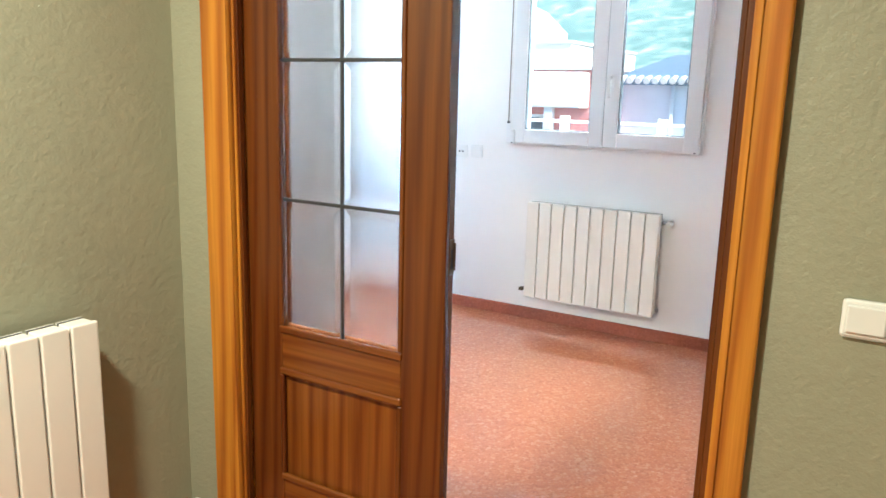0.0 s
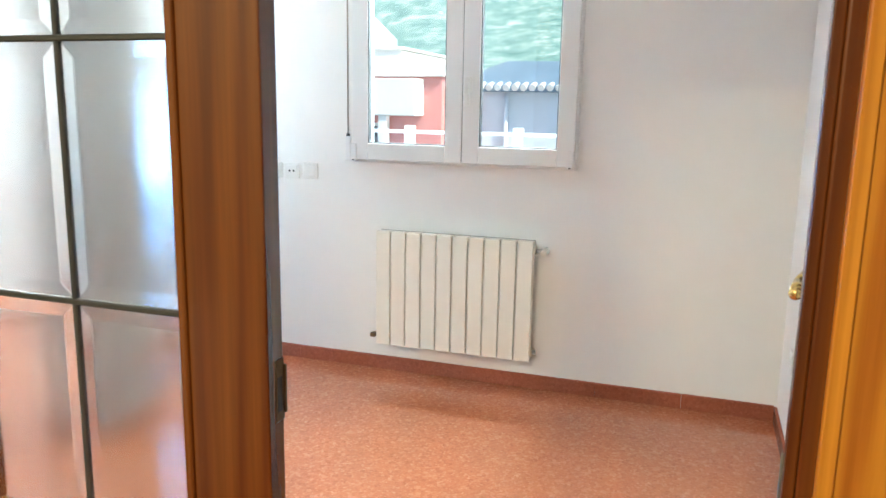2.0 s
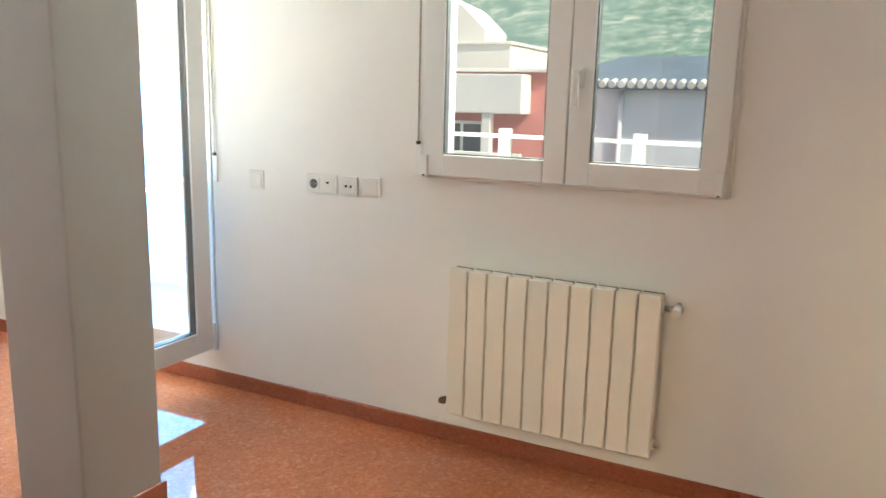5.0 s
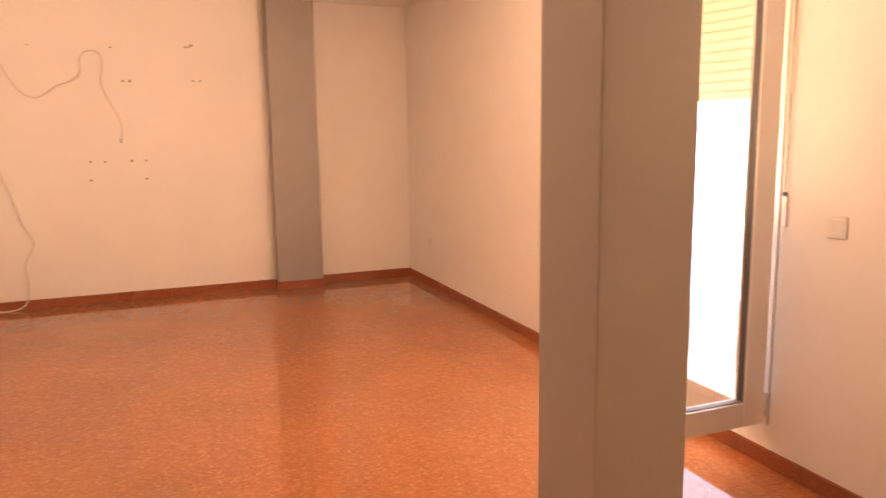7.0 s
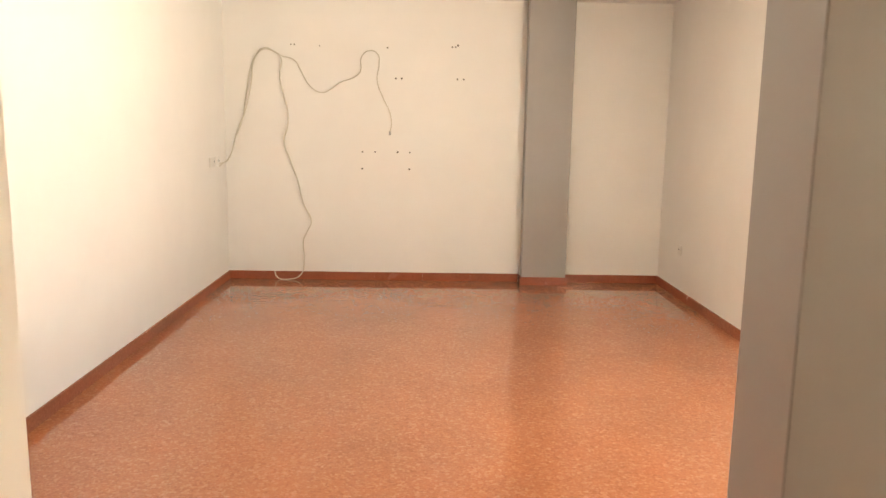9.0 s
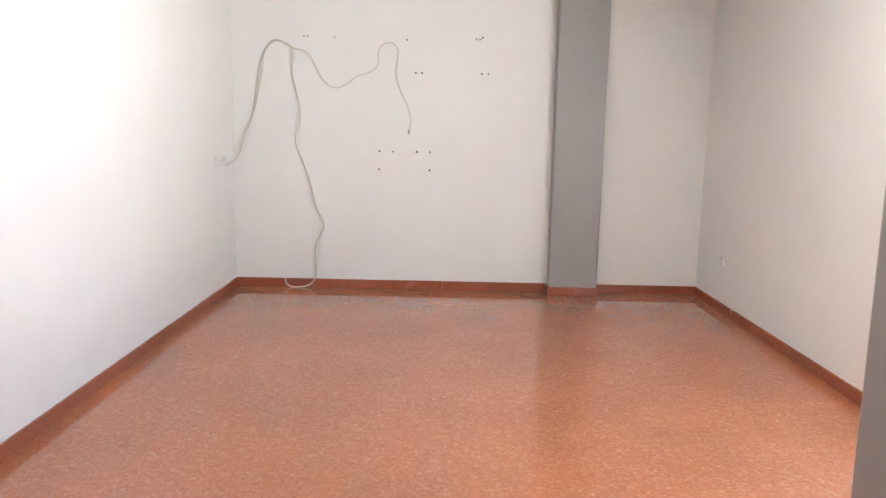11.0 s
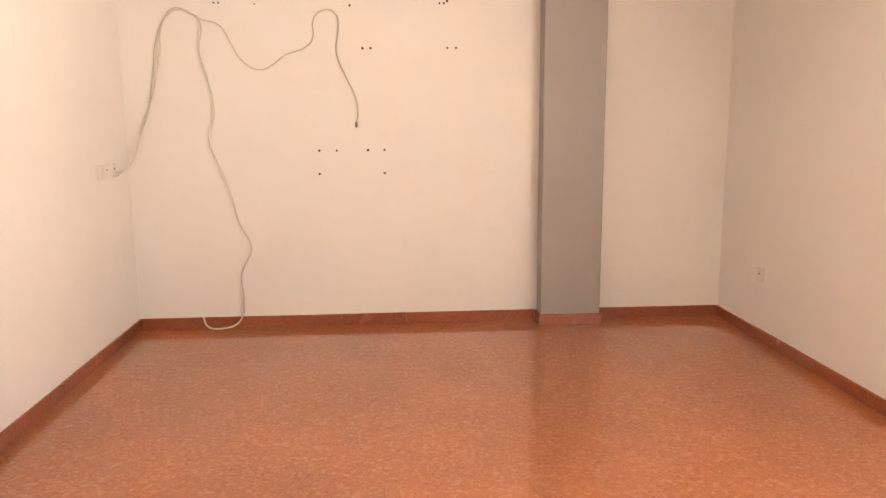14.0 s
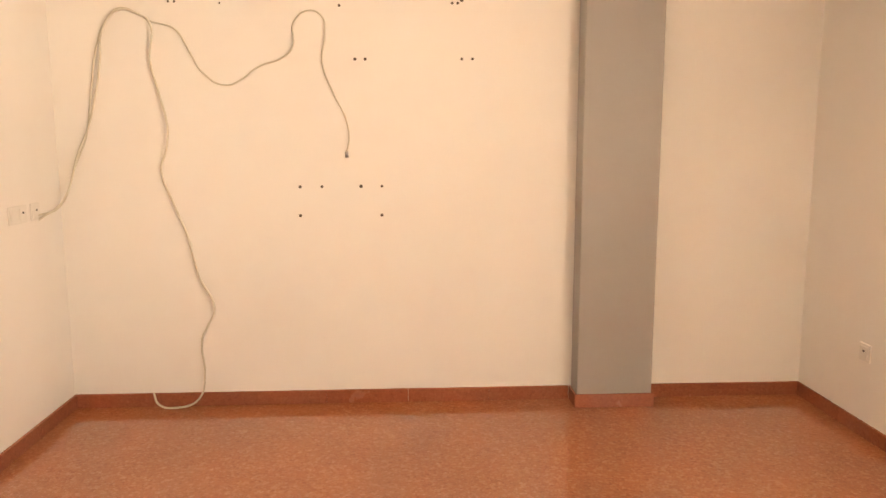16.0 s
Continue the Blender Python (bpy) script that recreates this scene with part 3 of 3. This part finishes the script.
P = [("wall_switch", ["key"], "single white light switch on the white wall", 1, pose(0, -4.633, 1.007)),
     ("power_socket", ["schuko", "jack"], "double white plate with power and telephone sockets", 2, pose(0, -4.983, 1.012)),
     ("antenna_socket", ["tv"], "white television aerial socket with two dark contacts", 1, pose(0, -5.123, 1.012)),
     ("blank_plate", ["key"], "blank white cover plate beside the sockets", 1, pose(0, -5.231, 1.016)),
     ("power_socket", ["jack"], "small white socket low on the white wall", 1, pose(0, -0.565, 0.392)),
     ("power_socket", ["key"], "small white socket low on the short wall", 1, pose(-0.355, -7.54, 0.39, 0, 0, -90)),
     ("power_socket", ["key", "jack"], "double white power socket high on the side wall", 2, pose(-3.81, -0.44, 1.04, 0, 0, 180)),
     ("antenna_socket", ["jack"], "white aerial socket from which cables leave", 1, pose(-3.81, -0.28, 1.04, 0, 0, 180))]
for nm, kd, lb, wd, m in P:
    plate(nm, kd, lb, wd).matrix_world = m


def hall_switch():
    ob = empty("wall_switch")
    box("frame", (-0.012, -0.075, -0.036), (0, 0.075, 0.036), PLASTIC, ob, 0.008, 4)
    for y in (-0.034, 0.034):
        box("rocker", (-0.017, y - 0.0325, -0.026), (-0.010, y + 0.0325, 0.026), PLASTIC, ob, 0.004, 3)
    return tagged(ob, "white double rocker switch on the green stucco", "switch")


hall_switch().matrix_world = pose(-2.70, -7.549, 0.985)

bm = bmesh.new()
add_tube(bm, (-2.738, -5.765, 0.0), (-2.738, -5.765, 0.075), 0.024, 0.022, 20)
bmesh.ops.create_uvsphere(bm, u_segments=16, v_segments=10, radius=0.022, matrix=Matrix.Translation((-2.738, -5.765, 0.074)))
tagged(mesh_ob("door_stop", bm, PLASTIC, None, True), "small round white door stop on the hall floor", "door stop")


def hall_lamp():
    ob = empty("ceiling_lamp", (-4.15, -6.45, H))
    tubes("base", [((0, 0, -0.03), (0, 0, 0), 0.13, 0.14)], PLASTIC, ob, 32)
    return tagged(ob, "round white ceiling lamp in the hall, lit", "ceiling lamp")


hall_lamp()

# ---- loose cables and drill holes on the end wall ----


def cable(name, pts, r, label):
    cu = bpy.data.curves.new(name, "CURVE")
    cu.dimensions, cu.bevel_depth, cu.bevel_resolution, cu.resolution_u = "3D", r, 2, 6
    sp = cu.splines.new("BEZIER")
    sp.bezier_points.add(len(pts) - 1)
    for b, (x, y, z) in zip(sp.bezier_points, pts):
        b.co = (x, y, z)
        b.handle_left_type = b.handle_right_type = "AUTO"
    cu.materials.append(CABLE)
    return tagged(new(name, cu), label, "cable", "loose cables")


D = -0.012
cable("cable", [(-3.80, -0.27, 1.02), (-3.76, -0.12, 1.05), (-3.72, D, 1.24), (-3.658, D, 1.386), (-3.626, D, 1.576), (-3.573, D, 1.843), (-3.527, D, 1.935), (-3.465, D, 1.988), (-3.379, D, 1.962), (-3.328, D, 1.929), (-3.21, D, 1.892), (-3.148, D, 1.792), (-3.085, D, 1.685), (-2.979, D, 1.625), (-2.896, D, 1.658), (-2.825, D, 1.712), (-2.701, D, 1.758), (-2.65, D, 1.807), (-2.641, D, 1.927), (-2.571, D, 1.981), (-2.504, D, 1.954), (-2.492, D, 1.875), (-2.509, D, 1.74), (-2.458, D, 1.591), (-2.399, D, 1.467), (-2.384, D, 1.37), (-2.397, D, 1.30)], 0.0042, "thin cream cable looped across the white wall")
E = -0.024
cable("cable", [(-3.80, -0.26, 1.0), (-3.75, -0.10, 1.08), (-3.70, E, 1.30), (-3.642, E, 1.427), (-3.599, E, 1.576), (-3.567, E, 1.737), (-3.555, E, 1.86), (-3.51, E, 1.945), (-3.455, E, 1.978), (-3.37, E, 1.955), (-3.328, E, 1.929), (-3.331, E, 1.738), (-3.294, E, 1.576), (-3.266, E, 1.44), (-3.276, E, 1.316), (-3.306, E, 1.22), (-3.254, E, 1.051), (-3.193, E, 0.88), (-3.147, E, 0.678), (-3.078, E, 0.516), (-3.117, E, 0.427), (-3.149, E, 0.354), (-3.143, E, 0.173), (-3.18, -0.03, 0.04), (-3.281, -0.05, 0.006), (-3.381, -0.035, 0.02), (-3.407, -0.02, 0.075)], 0.0052, "grey cable hanging down the wall to the floor")
cable_plug = tubes("cable_clip", [((-2.397, -0.006, 1.275), (-2.397, -0.014, 1.305), 0.008)], STEEL)
tagged(cable_plug, "small metal plug at the loose cable end", "connector")

for x, z, r in ((-3.237, 2.021, 5), (-3.208, 2.021, 5), (-2.994, 2.015, 4), (-2.421, 2.008, 6), (-1.871, 2.022, 6), (-1.843, 2.022, 6), (-1.824, 2.036, 8), (-2.349, 1.754, 7), (-2.299, 1.754, 7), (-1.823, 1.756, 6), (-1.77, 1.756, 6), (-2.634, 1.129, 7), (-2.525, 1.129, 6), (-2.33, 1.13, 8), (-2.225, 1.13, 6), (-2.636, 0.984, 7), (-2.227, 0.984, 7)):
    bm = bmesh.new()
    add_tube(bm, (x, 0.001, z), (x, -0.002, z), r / 1000, r / 1000 + 0.001, 12)
    tagged(mesh_ob("wall_plug", bm, HOLE), "dark drill hole with a plug in the white wall", "wall plug", "drill holes in the end wall")

# ---- outside ----
structure(box("building_base", (-5.4, -9.0, -3.2), (1.75, 0.15, -0.124), RENDER_WHITE), "plain rendered lower storey under the flat", "wall")
structure(box("ground", (-600, -400, -3.4), (600, 400, -3.2), EARTH), "dry pale ground outside the flat", "ground")
structure(box("terrace", (0.25, -9.0, -0.124), (1.75, -2.4, 0.10), TILE_OUT), "tiled terrace outside the balcony door", "terrace")
SKY_GLOW, sky_nt, sky_bsdf = material("bright_sky", (0.1, 0.2, 0.4), 1.0)
sky_bsdf.inputs["Emission Color"].default_value, sky_bsdf.inputs["Emission Strength"].default_value = (0.12, 0.42, 1.0, 1), 7.0
structure(box("backdrop_sky", (0.25, -2.4, -0.1), (3.2, -2.35, 2.6), SKY_GLOW), "plain bright blue sky beyond the balcony door", "sky")


def railing():
    ob = empty("terrace_railing", (1.5, -5.97, 0.10))
    box("top_rail", (-0.02, -3.2, 1.065), (0.02, 1.6, 1.088), RENDER_WHITE, ob, 0.004)
    box("low_rail", (-0.02, -3.2, 0.10), (0.02, 1.6, 0.13), RENDER_WHITE, ob, 0.003)
    for i in range(7):
        y = -3.1 + i * 0.775
        box("post", (-0.03, y - 0.032, 0), (0.03, y + 0.032, 1.12), RENDER_WHITE, ob, 0.004)
    return tagged(ob, "white painted terrace railing with square posts", "railing")


railing()


def house_windows(ob, wins):
    for y, z in wins:
        w = box("window", (-0.02, y - 0.42, z - 0.58), (0.04, y + 0.42, z + 0.58), DARK_GREY, ob, 0.01)
        fr = [((-0.07, y - 0.5, z - 0.68), (0.01, y + 0.5, z - 0.58)), ((-0.05, y - 0.5, z - 0.58), (0.01, y - 0.42, z + 0.64)),
              ((-0.05, y + 0.42, z - 0.58), (0.01, y + 0.5, z + 0.64)), ((-0.05, y - 0.42, z + 0.58), (0.01, y + 0.42, z + 0.64)), ((-0.045, y - 0.03, z - 0.58), (0.0, y + 0.03, z + 0.58))]
        boxes("frame", fr, RENDER_WHITE, ob, 0.008, 1)


def grey_house():
    """The low house: its street face lies in local x 0 and runs along y; a hipped roof ends in a row of pale eave tiles."""
    ob = empty("house", (12.0, -6.6, 0))
    w, d, h, top = 9.0, 4.2, 1.66, 2.40
    box("wall", (0, -w / 2, -3.2), (d, w / 2, h), RENDER_GREY, ob)
    a, b, hip = w / 2 + 0.15, 0.25, 0.75
    bm = bmesh.new()
    base = [bm.verts.new(p) for p in ((-b, -a, h), (d + b, -a, h), (d + b, a, h), (-b, a, h))]
    eave = [bm.verts.new(v.co + Vector((0, 0, 0.12))) for v in base]
    r0, r1 = bm.verts.new((d / 2, -a + hip, top)), bm.verts.new((d / 2, a - hip, top))
    for i in range(4):
        bm.faces.new([base[i], base[(i + 1) % 4], eave[(i + 1) % 4], eave[i]])
    bm.faces.new([eave[0], r0, r1, eave[3]])
    bm.faces.new([eave[1], eave[2], r1, r0])
    bm.faces.new([eave[0], eave[1], r0])
    bm.faces.new([eave[2], eave[3], r1])
    bm.faces.new(base[::-1])
    bmesh.ops.recalc_face_normals(bm, faces=bm.faces)
    mesh_ob("roof", bm, ROOF, ob)
    n = 52
    proto = None
    for i in range(n):
        y = -a + 0.09 + i * (2 * a - 0.18) / (n - 1)
        if proto is None:
            bm = bmesh.new()
            add_tube(bm, (-b - 0.06, 0, h + 0.08), (-b + 0.22, 0, h + 0.15), 0.07, 0.06, 10)
            proto = mesh_ob("eave_tile", bm, RENDER_WHITE, ob)
            proto.location.y = y
        else:
            t = new("eave_tile", proto.data)
            t.parent, t.location = ob, (0, y, 0)
    tubes("downpipe", [((-0.06, 3.35, -3.2), (-0.06, 3.35, h - 0.02), 0.045)], RENDER_GREY, ob, 10)
    house_windows(ob, [(-3.4, -1.6), (0, -1.6), (2.4, -1.6)])
    return tagged(ob, "low grey rendered house with slate-blue hipped roof", "house", "houses across the street")


grey_house()


def red_house():
    ob = empty("house", (11.2, 0.2, 0))
    w, d, h = 4.6, 5.4, 1.93
    box("wall", (0, -w / 2, -3.2), (d, w / 2, h), RENDER_RED, ob)
    box("coping", (-0.12, -w / 2 - 0.08, h), (d, w / 2 + 0.08, h + 0.07), RENDER_WHITE, ob, 0.015)
    box("balcony_front", (-0.5, -1.92, 1.15), (0, w / 2, h - 0.05), RENDER_WHITE, ob, 0.02)
    for y in (-1.2, 0.35, 1.9):
        box("post", (-0.46, y - 0.09, -3.2), (-0.28, y + 0.09, 1.15), RENDER_WHITE, ob, 0.01)
    box("parapet", (-0.5, -1.92, 0.05), (-0.38, w / 2, 0.42), RENDER_WHITE, ob, 0.01)
    house_windows(ob, [(-0.5, 0.35), (1.2, 0.35)])
    return tagged(ob, "red rendered house with white coping and balcony front", "house", "houses across the street")


red_house()


def white_house():
    """A stepped white block whose upper storey ends in a sloping gable."""
    ob = empty("house", (17.0, 4.1, 0))
    box("wall", (0, -3.0, -3.2), (6, 3.0, 2.9), RENDER_WHITE, ob)
    box("coping", (-0.06, -3.05, 2.9), (6, 3.0, 2.98), RENDER_WHITE, ob, 0.01)
    bm = bmesh.new()
    prof = [(-2.2, 2.98), (3.0, 2.98), (3.0, 4.7), (0.2, 4.7), (-1.5, 3.95), (-2.2, 3.3)]
    lo, hi = [bm.verts.new((0.1, y, z)) for y, z in prof], [bm.verts.new((1.6, y, z)) for y, z in prof]
    bm.faces.new(lo)
    bm.faces.new(hi[::-1])
    for i in range(len(prof)):
        k = (i + 1) % len(prof)
        bm.faces.new([lo[i], hi[i], hi[k], lo[k]])
    bmesh.ops.recalc_face_normals(bm, faces=bm.faces)
    mesh_ob("gable", bm, RENDER_WHITE, ob)
    house_windows(ob, [(-0.2, 1.4), (1.9, 1.4)])
    return tagged(ob, "stepped white rendered house behind the red one", "house", "houses across the street")


white_house()


def hill():
    bm = bmesh.new()
    nx, ny = 40, 60
    g = [[None] * (ny + 1) for _ in range(nx + 1)]
    for i in range(nx + 1):
        for j in range(ny + 1):
            x, y = 35 + 260 * i / nx, -260 + 520 * j / ny
            k = min(1.0, i / nx * 1.25)
            z = -3.3 + 95 * k ** 1.25 + 6 * k * noise.noise((x * 0.02, y * 0.02, 0)) + 1.5 * k * noise.noise((x * 0.11, y * 0.11, 3))
            g[i][j] = bm.verts.new((x, y, z))
    for i in range(nx):
        for j in range(ny):
            bm.faces.new([g[i][j], g[i + 1][j], g[i + 1][j + 1], g[i][j + 1]])
    bmesh.ops.recalc_face_normals(bm, faces=bm.faces)
    return structure(mesh_ob("backdrop", bm, HILL, None, True), "green scrub-covered hillside behind the houses, haze in its colours", "hillside")


hill()
